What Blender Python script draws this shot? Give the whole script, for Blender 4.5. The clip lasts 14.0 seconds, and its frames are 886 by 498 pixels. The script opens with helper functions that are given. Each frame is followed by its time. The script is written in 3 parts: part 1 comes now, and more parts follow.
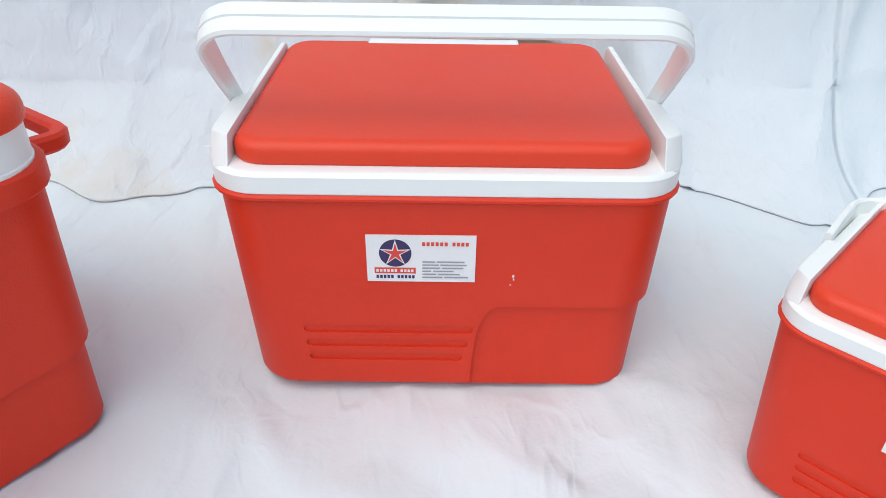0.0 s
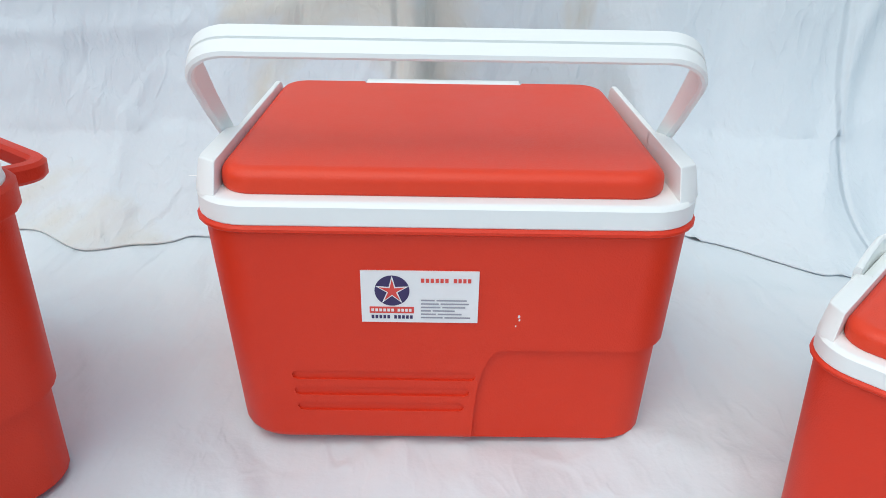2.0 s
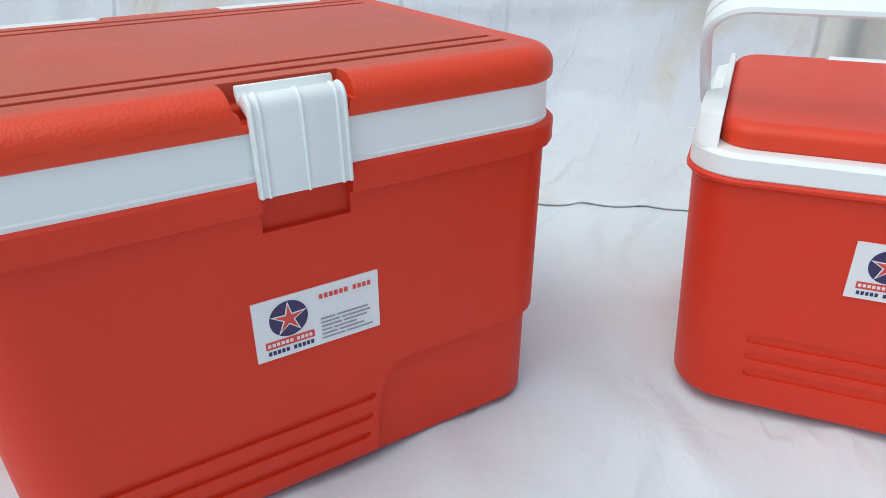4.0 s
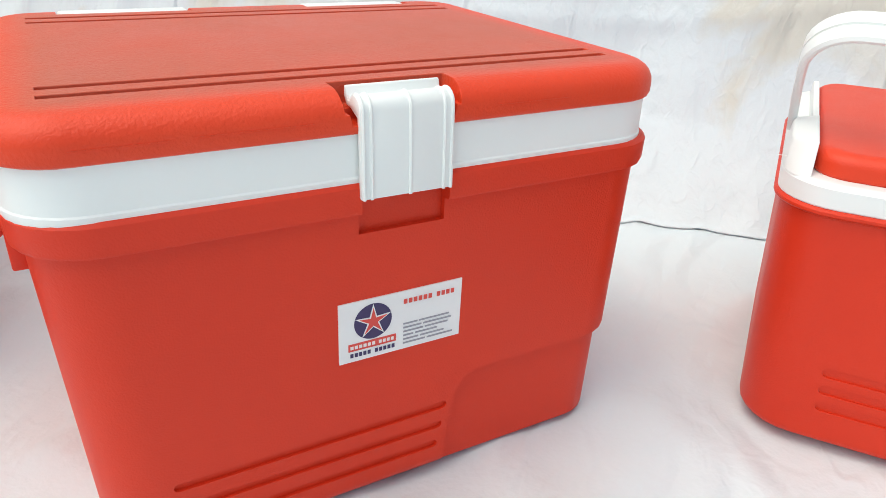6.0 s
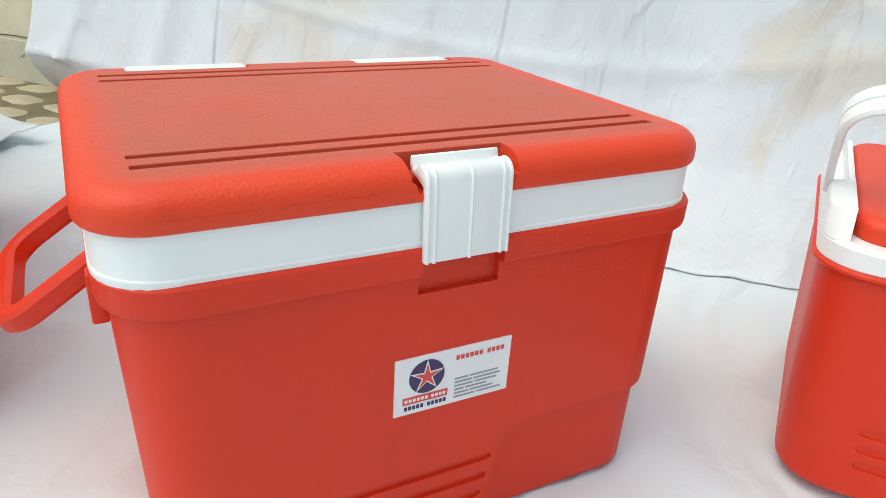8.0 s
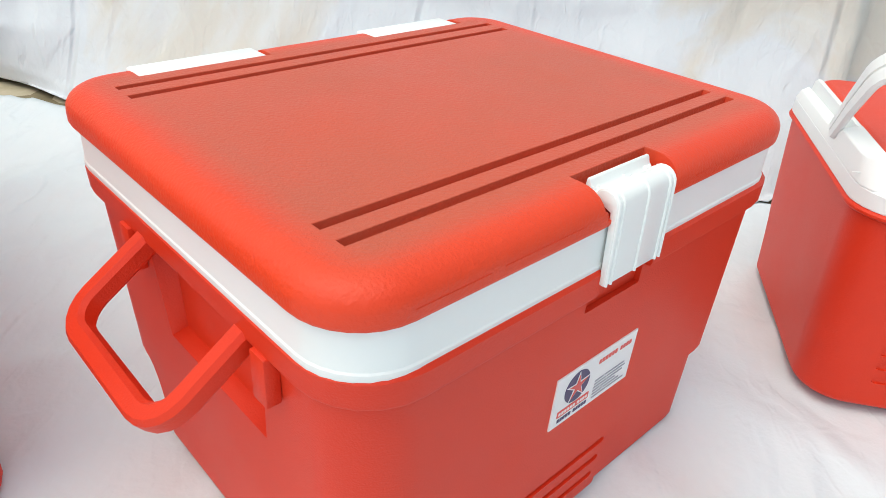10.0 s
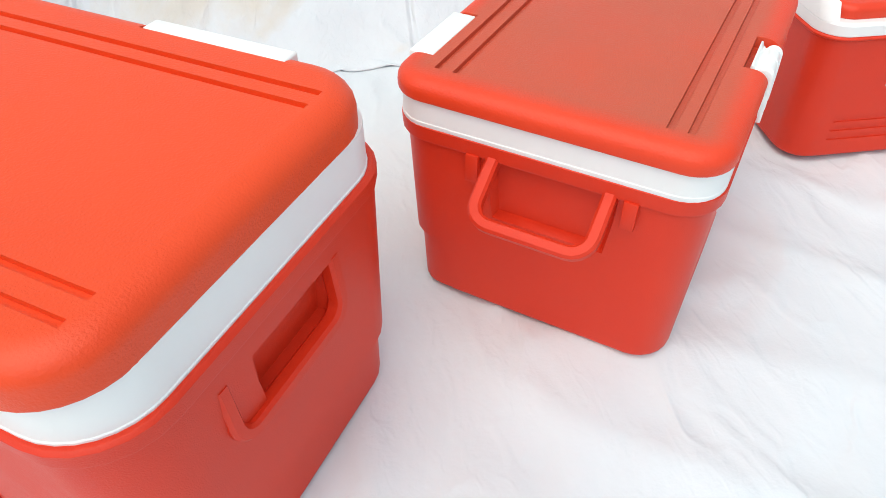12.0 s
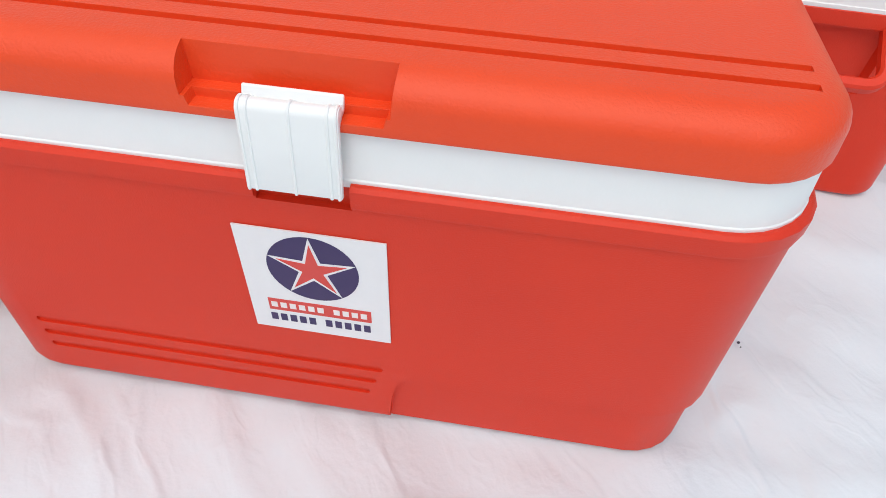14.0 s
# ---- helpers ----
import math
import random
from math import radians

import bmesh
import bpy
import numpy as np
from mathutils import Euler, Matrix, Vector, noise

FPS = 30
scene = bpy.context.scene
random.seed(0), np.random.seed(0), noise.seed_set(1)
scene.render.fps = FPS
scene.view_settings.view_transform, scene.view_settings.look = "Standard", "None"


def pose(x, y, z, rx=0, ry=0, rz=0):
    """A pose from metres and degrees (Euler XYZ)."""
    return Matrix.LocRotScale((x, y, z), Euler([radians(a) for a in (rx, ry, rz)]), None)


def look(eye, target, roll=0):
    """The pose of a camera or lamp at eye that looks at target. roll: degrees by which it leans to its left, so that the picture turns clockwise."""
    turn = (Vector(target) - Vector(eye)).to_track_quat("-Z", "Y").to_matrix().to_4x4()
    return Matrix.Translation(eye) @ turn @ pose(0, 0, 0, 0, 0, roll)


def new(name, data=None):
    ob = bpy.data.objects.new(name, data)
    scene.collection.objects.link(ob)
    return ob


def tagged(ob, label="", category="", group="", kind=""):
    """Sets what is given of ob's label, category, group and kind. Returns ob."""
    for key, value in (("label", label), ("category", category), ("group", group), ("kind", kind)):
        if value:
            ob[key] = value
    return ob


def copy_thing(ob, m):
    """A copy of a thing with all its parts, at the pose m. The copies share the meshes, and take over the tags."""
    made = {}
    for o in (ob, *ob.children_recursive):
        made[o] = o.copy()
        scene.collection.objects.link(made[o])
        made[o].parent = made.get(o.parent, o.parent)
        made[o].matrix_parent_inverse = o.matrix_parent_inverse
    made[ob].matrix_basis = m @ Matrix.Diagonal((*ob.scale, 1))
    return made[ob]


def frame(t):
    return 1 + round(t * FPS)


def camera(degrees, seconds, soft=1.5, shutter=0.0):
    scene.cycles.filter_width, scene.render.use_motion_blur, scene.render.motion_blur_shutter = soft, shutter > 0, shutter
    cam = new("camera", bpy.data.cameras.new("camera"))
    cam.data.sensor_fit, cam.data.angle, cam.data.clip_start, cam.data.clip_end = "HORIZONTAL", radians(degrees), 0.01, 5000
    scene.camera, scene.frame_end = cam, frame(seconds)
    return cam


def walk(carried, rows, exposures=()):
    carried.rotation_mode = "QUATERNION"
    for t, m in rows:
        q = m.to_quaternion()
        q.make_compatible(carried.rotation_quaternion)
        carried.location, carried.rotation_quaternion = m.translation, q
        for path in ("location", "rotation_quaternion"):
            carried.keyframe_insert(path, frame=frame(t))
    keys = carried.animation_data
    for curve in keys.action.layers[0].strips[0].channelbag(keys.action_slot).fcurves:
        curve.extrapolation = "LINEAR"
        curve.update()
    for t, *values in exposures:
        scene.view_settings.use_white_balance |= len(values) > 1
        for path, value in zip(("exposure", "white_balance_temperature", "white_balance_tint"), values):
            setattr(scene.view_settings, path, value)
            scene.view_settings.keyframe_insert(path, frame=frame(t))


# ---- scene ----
cam = camera(63.90, 14.0, soft=0.7)
PATH = [
    (0, pose(0.0000, -0.5457, 0.4530, 57.284, -0.649, 0.272)),
    (0.5, pose(-0.0090, -0.5271, 0.4264, 59.111, -2.458, -1.457)),
    (1, pose(-0.0061, -0.5209, 0.4158, 62.541, -2.390, -0.688)),
    (1.5, pose(-0.0034, -0.5179, 0.4153, 64.125, -0.894, -0.123)),
    (2, pose(-0.0035, -0.5261, 0.4106, 63.032, -0.927, -0.014)),
    (2.5, pose(-0.0120, -0.5340, 0.4061, 62.893, 1.079, 3.047)),
    (3, pose(-0.0500, -0.5474, 0.3964, 63.031, -0.739, 5.627)),
    (3.5, pose(-0.1050, -0.5656, 0.3827, 62.825, 0.772, 14.660)),
    (4, pose(-0.1539, -0.5948, 0.3834, 63.257, 0.624, 22.589)),
    (6.3, pose(-0.1970, -0.6082, 0.3822, 63.869, -2.567, 25.553)),
    (6.5, pose(-0.1968, -0.6071, 0.3813, 64.083, -2.924, 25.413)),
    (7, pose(-0.1889, -0.6055, 0.4023, 66.501, -2.655, 24.504)),
    (7.5, pose(-0.2000, -0.6120, 0.4171, 67.755, -3.567, 25.153)),
    (8, pose(-0.2178, -0.6277, 0.4086, 65.809, -2.824, 27.143)),
    (8.2, pose(-0.2188, -0.6303, 0.4122, 65.113, -2.015, 27.539)),
    (10.3, pose(-0.4515, -0.6450, 0.4710, 56.427, -2.978, 8.177)),
    (10.5, pose(-0.4635, -0.6458, 0.4951, 54.012, -2.455, 5.914)),
    (11, pose(-0.5278, -0.6745, 0.5332, 49.671, -2.430, -2.819)),
    (11.5, pose(-0.6381, -0.7907, 0.5962, 48.781, -3.723, -8.401)),
    (12, pose(-0.7896, -0.8646, 0.6307, 47.072, 0.256, -7.764)),
    (12.5, pose(-1.0047, -0.8969, 0.6087, 49.561, -3.879, -12.185)),
    (13, pose(-1.1459, -0.9513, 0.6312, 47.800, -1.865, -12.655)),
    (13.5, pose(-1.2306, -0.8640, 0.6057, 44.139, -0.865, -19.262)),
    (14, pose(-1.2807, -0.8199, 0.5416, 46.764, -2.263, -23.580)),
]
EXPOSURE = [
    (0.0, -0.02, 6350, 5), (1.5, -0.08, 6300, 2), (2.5, -0.12, 6150, 1), (3.2, -0.14, 6050, -1), (4.2, -0.06, 6250, 2), (6.3, 0.24, 6950, 3),
    (8.2, 0.16, 6750, 0), (10.3, 0.23, 6800, 3), (11.5, 0.22, 6700, 4), (12.6, 0.17, 6880, 6), (13.2, 0.12, 6700, 7), (14.0, -0.04, 6600, 8),
]
walk(cam, PATH, EXPOSURE)

# ---------------------------------------------------------------- light
world = bpy.data.worlds.new("sky")
scene.world = world
world.use_nodes = True
wn = world.node_tree.nodes
sky = wn.new("ShaderNodeTexSky")
sky.sky_type = "NISHITA"
sky.sun_disc = False
sky.sun_elevation = radians(65)
sky.sun_rotation = radians(217)
sky.air_density, sky.dust_density, sky.ozone_density = 1.0, 3.0, 1.0
wn["Background"].inputs["Strength"].default_value = 0.142
world.node_tree.links.new(sky.outputs[0], wn["Background"].inputs["Color"])

sun_data = bpy.data.lights.new("sun", "SUN")
sun_data.energy = 1.55
sun_data.angle = radians(88)
sun_data.color = (1.0, 0.98, 0.955)
sun_lamp = new("sun", sun_data)
sun_lamp.matrix_world = look((-0.98, -1.30, 3.5), (0, 0, 0))


# ---------------------------------------------------------------- materials
def material(name, colour, rough=0.5, second=None, scale=6.0, amount=0.5, bump=0.0, bump_scale=80.0,
             metal=0.0, spec=0.5, big=0.8, rough_vary=0.0, distort=0.0):
    m = bpy.data.materials.new(name)
    m.use_nodes = True
    nt = m.node_tree
    b = nt.nodes["Principled BSDF"]
    b.inputs["Roughness"].default_value = rough
    b.inputs["Metallic"].default_value = metal
    b.inputs["Specular IOR Level"].default_value = spec
    b.inputs["Base Color"].default_value = (*colour, 1)
    tc = nt.nodes.new("ShaderNodeTexCoord")
    if second:
        n1 = nt.nodes.new("ShaderNodeTexNoise")
        n1.inputs["Scale"].default_value = scale
        n1.inputs["Detail"].default_value = 6
        n1.inputs["Distortion"].default_value = distort
        n2 = nt.nodes.new("ShaderNodeTexNoise")
        n2.inputs["Scale"].default_value = scale * 9
        n2.inputs["Detail"].default_value = 4
        nt.links.new(tc.outputs["Object"], n1.inputs["Vector"])
        nt.links.new(tc.outputs["Object"], n2.inputs["Vector"])
        add = nt.nodes.new("ShaderNodeMix")
        add.inputs[0].default_value = 1 - big
        nt.links.new(n1.outputs[0], add.inputs[2])
        nt.links.new(n2.outputs[0], add.inputs[3])
        ramp = nt.nodes.new("ShaderNodeValToRGB")
        ramp.color_ramp.elements[0].position = 0.5 - 0.25 * (1 - amount) - 0.02
        ramp.color_ramp.elements[1].position = 0.5 + 0.25 * (1 - amount) + 0.05
        ramp.color_ramp.elements[0].color = (*colour, 1)
        ramp.color_ramp.elements[1].color = (*second, 1)
        nt.links.new(add.outputs[0], ramp.inputs[0])
        nt.links.new(ramp.outputs[0], b.inputs["Base Color"])
        if rough_vary:
            mr = nt.nodes.new("ShaderNodeMapRange")
            mr.inputs["From Min"].default_value, mr.inputs["From Max"].default_value = 0.3, 0.7
            mr.inputs["To Min"].default_value, mr.inputs["To Max"].default_value = rough - rough_vary, rough + rough_vary
            nt.links.new(add.outputs[0], mr.inputs["Value"])
            nt.links.new(mr.outputs[0], b.inputs["Roughness"])
    if bump:
        n3 = nt.nodes.new("ShaderNodeTexNoise")
        n3.inputs["Scale"].default_value = bump_scale
        n3.inputs["Detail"].default_value = 5
        nt.links.new(tc.outputs["Object"], n3.inputs["Vector"])
        bp = nt.nodes.new("ShaderNodeBump")
        bp.inputs["Strength"].default_value = bump
        bp.inputs["Distance"].default_value = 0.001
        nt.links.new(n3.outputs[0], bp.inputs["Height"])
        nt.links.new(bp.outputs[0], b.inputs["Normal"])
    return m


RED = material("red_plastic", (0.66, 0.034, 0.011), 0.44, (0.71, 0.042, 0.014), 9, 0.3, 0.34, 800, rough_vary=0.07, spec=0.32)
RED_LID = material("red_lid_plastic", (0.74, 0.050, 0.014), 0.42, (0.79, 0.062, 0.018), 7, 0.3, 0.6, 480, rough_vary=0.07, spec=0.38)
# Lid red shifted to orange: warm white-balance cast put into the colour.
WARM_CAST_LID = material("warm_cast_lid_plastic", (0.78, 0.066, 0.015), 0.42, (0.82, 0.078, 0.018), 7, 0.3, 0.5, 480, rough_vary=0.07, spec=0.38)
SMOOTH_LID = material("smooth_red_lid_plastic", (0.71, 0.044, 0.013), 0.40, (0.75, 0.054, 0.016), 7, 0.3, 0.28, 700, rough_vary=0.07, spec=0.38)
WHITE = material("white_plastic", (0.83, 0.87, 0.855), 0.36, (0.86, 0.89, 0.88), 12, 0.3, 0.06, 500)
PAPER = material("sticker_paper", (0.80, 0.80, 0.80), 0.35, (0.84, 0.84, 0.84), 40, 0.3)
NAVY = material("navy_print", (0.035, 0.02, 0.10), 0.35)
PRINT_RED = material("red_print", (0.68, 0.06, 0.045), 0.35)
PRINT_GREY = material("grey_print", (0.32, 0.32, 0.36), 0.4)
PRINT_LIGHT = material("pale_print", (0.85, 0.78, 0.76), 0.4)
SHEET = material("white_cotton", (0.655, 0.725, 0.76), 0.85, (0.72, 0.785, 0.815), 3, 0.2, 0.3, 260, spec=0.15)
PLASTER = material("cream_plaster", (0.62, 0.60, 0.44), 0.9, (0.74, 0.71, 0.55), 7, 0.4, 0.5, 120, spec=0.2)
PLINTH = material("grey_cream_plaster", (0.50, 0.50, 0.40), 0.9, (0.66, 0.64, 0.51), 9, 0.5, 0.6, 90, spec=0.2)
SCUFF = material("pale_red_scuff", (0.78, 0.22, 0.15), 0.5)
CRACK = material("dark_crack", (0.10, 0.09, 0.07), 0.95)
EARTH = material("olive_ground", (0.17, 0.145, 0.085), 0.95, (0.27, 0.235, 0.15), 14, 0.4, 0.8, 60, spec=0.2)
STONE = material("pale_paving_stone", (0.42, 0.37, 0.25), 0.9, (0.54, 0.49, 0.36), 22, 0.4, 0.6, 120, spec=0.2)
DIRT = material("dark_speck", (0.05, 0.05, 0.07), 0.8)


def creased(m, strength=0.30, layers=((2.6, 0.016, 0.0), (6.0, 0.008, 4.0)), stretch=(1.0, 0.55, 0.45), turn=25):
    """Adds the broad soft creases of folded cotton over its weave."""
    nt = m.node_tree
    b = nt.nodes["Principled BSDF"]
    tc = nt.nodes["Texture Coordinate"]
    weave = b.inputs["Normal"].links[0].from_node
    last = weave
    for scale, dist, off in layers:
        mp = nt.nodes.new("ShaderNodeMapping")
        mp.inputs["Location"].default_value = (off, off * 0.7, off * 1.3)
        mp.inputs["Scale"].default_value = stretch
        mp.inputs["Rotation"].default_value = (0, 0, radians(turn + off * 9))
        n = nt.nodes.new("ShaderNodeTexNoise")
        n.inputs["Scale"].default_value = scale
        n.inputs["Detail"].default_value = 2
        n.inputs["Distortion"].default_value = 0.4
        r = nt.nodes.new("ShaderNodeValToRGB")
        e = r.color_ramp.elements
        e[0].position, e[0].color = 0.40, (0.25, 0.25, 0.25, 1)
        e[1].position, e[1].color = 0.62, (0.30, 0.30, 0.30, 1)
        top = r.color_ramp.elements.new(0.50)
        top.color = (1, 1, 1, 1)
        r.color_ramp.interpolation = "EASE"
        bp = nt.nodes.new("ShaderNodeBump")
        bp.inputs["Strength"].default_value = strength
        bp.inputs["Distance"].default_value = dist
        nt.links.new(tc.outputs["Object"], mp.inputs["Vector"])
        nt.links.new(mp.outputs[0], n.inputs["Vector"])
        nt.links.new(n.outputs[0], r.inputs[0])
        nt.links.new(r.outputs[0], bp.inputs["Height"])
        nt.links.new(last.outputs[0], bp.inputs["Normal"])
        last = bp
    nt.links.new(last.outputs[0], b.inputs["Normal"])
    return m



def dust_sheen_lid():
    """Red lid plastic; dust film and grazing sheen put into the colour of the middle."""
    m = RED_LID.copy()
    m.name = "dust_sheen_red_lid_plastic"
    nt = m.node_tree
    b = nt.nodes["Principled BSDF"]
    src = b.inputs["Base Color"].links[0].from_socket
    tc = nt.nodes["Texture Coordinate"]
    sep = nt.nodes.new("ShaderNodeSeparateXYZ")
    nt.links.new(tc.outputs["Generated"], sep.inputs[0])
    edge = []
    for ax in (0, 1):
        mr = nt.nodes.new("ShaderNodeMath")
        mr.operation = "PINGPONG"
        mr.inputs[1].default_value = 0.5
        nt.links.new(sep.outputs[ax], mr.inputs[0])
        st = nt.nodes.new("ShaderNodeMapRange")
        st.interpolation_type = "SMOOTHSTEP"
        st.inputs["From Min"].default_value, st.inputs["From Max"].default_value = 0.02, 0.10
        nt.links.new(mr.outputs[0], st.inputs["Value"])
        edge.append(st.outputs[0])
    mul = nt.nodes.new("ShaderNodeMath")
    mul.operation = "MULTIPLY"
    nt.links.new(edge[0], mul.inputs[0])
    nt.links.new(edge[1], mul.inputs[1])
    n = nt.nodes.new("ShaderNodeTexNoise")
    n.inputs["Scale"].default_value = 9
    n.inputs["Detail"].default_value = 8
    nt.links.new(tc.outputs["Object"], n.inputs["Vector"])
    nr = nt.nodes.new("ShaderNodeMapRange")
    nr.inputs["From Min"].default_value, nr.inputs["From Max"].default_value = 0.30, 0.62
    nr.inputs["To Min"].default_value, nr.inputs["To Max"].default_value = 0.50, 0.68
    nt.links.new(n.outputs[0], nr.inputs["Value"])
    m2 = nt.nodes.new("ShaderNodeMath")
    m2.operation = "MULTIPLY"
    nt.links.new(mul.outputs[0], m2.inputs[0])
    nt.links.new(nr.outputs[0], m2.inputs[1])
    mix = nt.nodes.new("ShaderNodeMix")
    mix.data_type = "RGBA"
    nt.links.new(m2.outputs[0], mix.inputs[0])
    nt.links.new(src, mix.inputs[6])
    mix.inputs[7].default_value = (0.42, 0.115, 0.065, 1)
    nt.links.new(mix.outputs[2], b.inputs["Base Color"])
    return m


DUST_SHEEN_LID = dust_sheen_lid()


def press_lines(m, spacing=(0.31, 0.37), height=0.0055):
    """Adds the straight upright and level lines of a cloth that lay folded."""
    nt = m.node_tree
    b = nt.nodes["Principled BSDF"]
    tc = nt.nodes["Texture Coordinate"]
    last = b.inputs["Normal"].links[0].from_node
    n = nt.nodes.new("ShaderNodeTexNoise")
    n.inputs["Scale"].default_value = 2.0
    sway = nt.nodes.new("ShaderNodeVectorMath")
    sway.operation = "MULTIPLY_ADD"
    sway.inputs[1].default_value = (0.10, 0, 0.10)
    nt.links.new(tc.outputs["Object"], n.inputs["Vector"])
    nt.links.new(n.outputs["Color"], sway.inputs[0])
    nt.links.new(tc.outputs["Object"], sway.inputs[2])
    sep = nt.nodes.new("ShaderNodeSeparateXYZ")
    nt.links.new(sway.outputs[0], sep.inputs[0])
    for ax, gap in zip((0, 2), spacing):
        pp = nt.nodes.new("ShaderNodeMath")
        pp.operation = "PINGPONG"
        pp.inputs[1].default_value = gap
        nt.links.new(sep.outputs[ax], pp.inputs[0])
        mr = nt.nodes.new("ShaderNodeMapRange")
        mr.interpolation_type = "SMOOTHSTEP"
        mr.inputs["From Min"].default_value, mr.inputs["From Max"].default_value = 0.0, 0.010
        nt.links.new(pp.outputs[0], mr.inputs["Value"])
        bp = nt.nodes.new("ShaderNodeBump")
        bp.inputs["Strength"].default_value = 0.7
        bp.inputs["Distance"].default_value = height
        nt.links.new(mr.outputs[0], bp.inputs["Height"])
        nt.links.new(last.outputs[0], bp.inputs["Normal"])
        last = bp
    nt.links.new(last.outputs[0], b.inputs["Normal"])
    return m


def stained_sheet():
    """White cotton with large tan stains, for the hanging cloth."""
    m = SHEET.copy()
    m.name = "stained_white_cotton"
    nt = m.node_tree
    b = nt.nodes["Principled BSDF"]
    src = b.inputs["Base Color"].links[0].from_socket
    tc = nt.nodes["Texture Coordinate"]
    n = nt.nodes.new("ShaderNodeTexNoise")
    n.inputs["Scale"].default_value = 3.2
    n.inputs["Detail"].default_value = 7
    n.inputs["Distortion"].default_value = 0.6
    nt.links.new(tc.outputs["Object"], n.inputs["Vector"])
    r = nt.nodes.new("ShaderNodeValToRGB")
    r.color_ramp.elements[0].position, r.color_ramp.elements[0].color = 0.57, (0, 0, 0, 1)
    r.color_ramp.elements[1].position, r.color_ramp.elements[1].color = 0.65, (0.60, 0.60, 0.60, 1)
    nt.links.new(n.outputs[0], r.inputs[0])
    mix = nt.nodes.new("ShaderNodeMix")
    mix.data_type = "RGBA"
    nt.links.new(r.outputs[0], mix.inputs[0])
    nt.links.new(src, mix.inputs[6])
    mix.inputs[7].default_value = (0.64, 0.59, 0.47, 1)
    nt.links.new(mix.outputs[2], b.inputs["Base Color"])
    return creased(m, 0.42, ((2.6, 0.015, 2.0), (7.0, 0.0055, 0.0), (17.0, 0.0020, 5.0), (40.0, 0.0011, 8.0)), (1.3, 1.0, 0.6), 12)


HANGING = press_lines(stained_sheet())
creased(SHEET, 0.42, ((2.2, 0.026, 0.0), (5.0, 0.011, 4.0), (13.0, 0.0036, 7.0), (32.0, 0.0009, 3.0)))


# ---------------------------------------------------------------- mesh tools
def smooth(me, angle=38):
    for p in me.polygons:
        p.use_smooth = True
    me.set_sharp_from_angle(angle=radians(angle))
    return me


def part(name, bm, mat, parent=None, label="", angle=38):
    """Links a bmesh as one mesh object, under parent if there is one."""
    bmesh.ops.recalc_face_normals(bm, faces=bm.faces)
    me = bpy.data.meshes.new(name)
    bm.to_mesh(me)
    bm.free()
    me.materials.append(mat)
    smooth(me, angle)
    ob = new(name, me)
    ob.parent = parent
    if label:
        tagged(ob, label)
    return ob


def ring(bm, z, hx, y0, y1, r, mid=0.0, n=7):
    """A rounded rectangle of vertices at height z; mid: its middle in x."""
    vs = []
    for cx, cy, a0 in ((hx - r, y1 - r, 0), (-hx + r, y1 - r, 90), (-hx + r, y0 + r, 180), (hx - r, y0 + r, 270)):
        for i in range(n):
            a = radians(a0 + 90 * i / (n - 1))
            vs.append(bm.verts.new((mid + cx + r * math.cos(a), cy + r * math.sin(a), z)))
    return vs


def loft(sections, n=7, bm=None):
    """A solid from rounded rectangles (z, hx, y0, y1, r, mid), closed at both ends."""
    bm = bm or bmesh.new()
    rings = [ring(bm, *s, n=n) for s in sections]
    for a, b in zip(rings, rings[1:]):
        for i in range(len(a)):
            j = (i + 1) % len(a)
            bm.faces.new((a[i], a[j], b[j], b[i]))
    bm.faces.new(list(reversed(rings[0])))
    bm.faces.new(rings[-1])
    return bm


def box(x0, x1, y0, y1, z0, z1, bm=None, bevel=0.0, seg=2):
    bm = bm or bmesh.new()
    g = bmesh.ops.create_cube(bm, size=1)["verts"]
    for v in g:
        v.co = Vector(((x0 + x1) / 2 + v.co.x * (x1 - x0), (y0 + y1) / 2 + v.co.y * (y1 - y0), (z0 + z1) / 2 + v.co.z * (z1 - z0)))
    if bevel:
        es = {e for v in g for e in v.link_edges}
        bmesh.ops.bevel(bm, geom=list(es), offset=bevel, segments=seg, affect="EDGES", profile=0.5)
    return bm


def prism(outline, lo, hi, axis, bm=None):
    """Extrudes a 2D outline from lo to hi along axis 'x' (outline in y, z), 'y' (x, z) or 'z' (x, y)."""
    bm = bm or bmesh.new()
    put = {"x": lambda a, b, c: (c, a, b), "y": lambda a, b, c: (a, c, b), "z": lambda a, b, c: (a, b, c)}[axis]
    lows = [bm.verts.new(put(a, b, lo)) for a, b in outline]
    highs = [bm.verts.new(put(a, b, hi)) for a, b in outline]
    for i in range(len(outline)):
        j = (i + 1) % len(outline)
        bm.faces.new((lows[i], lows[j], highs[j], highs[i]))
    bm.faces.new(lows)
    bm.faces.new(highs)
    bmesh.ops.recalc_face_normals(bm, faces=bm.faces)
    return bm


def plain(bm):
    bmesh.ops.recalc_face_normals(bm, faces=bm.faces)
    me = bpy.data.meshes.new("cutter")
    bm.to_mesh(me)
    bm.free()
    return new("cutter", me)


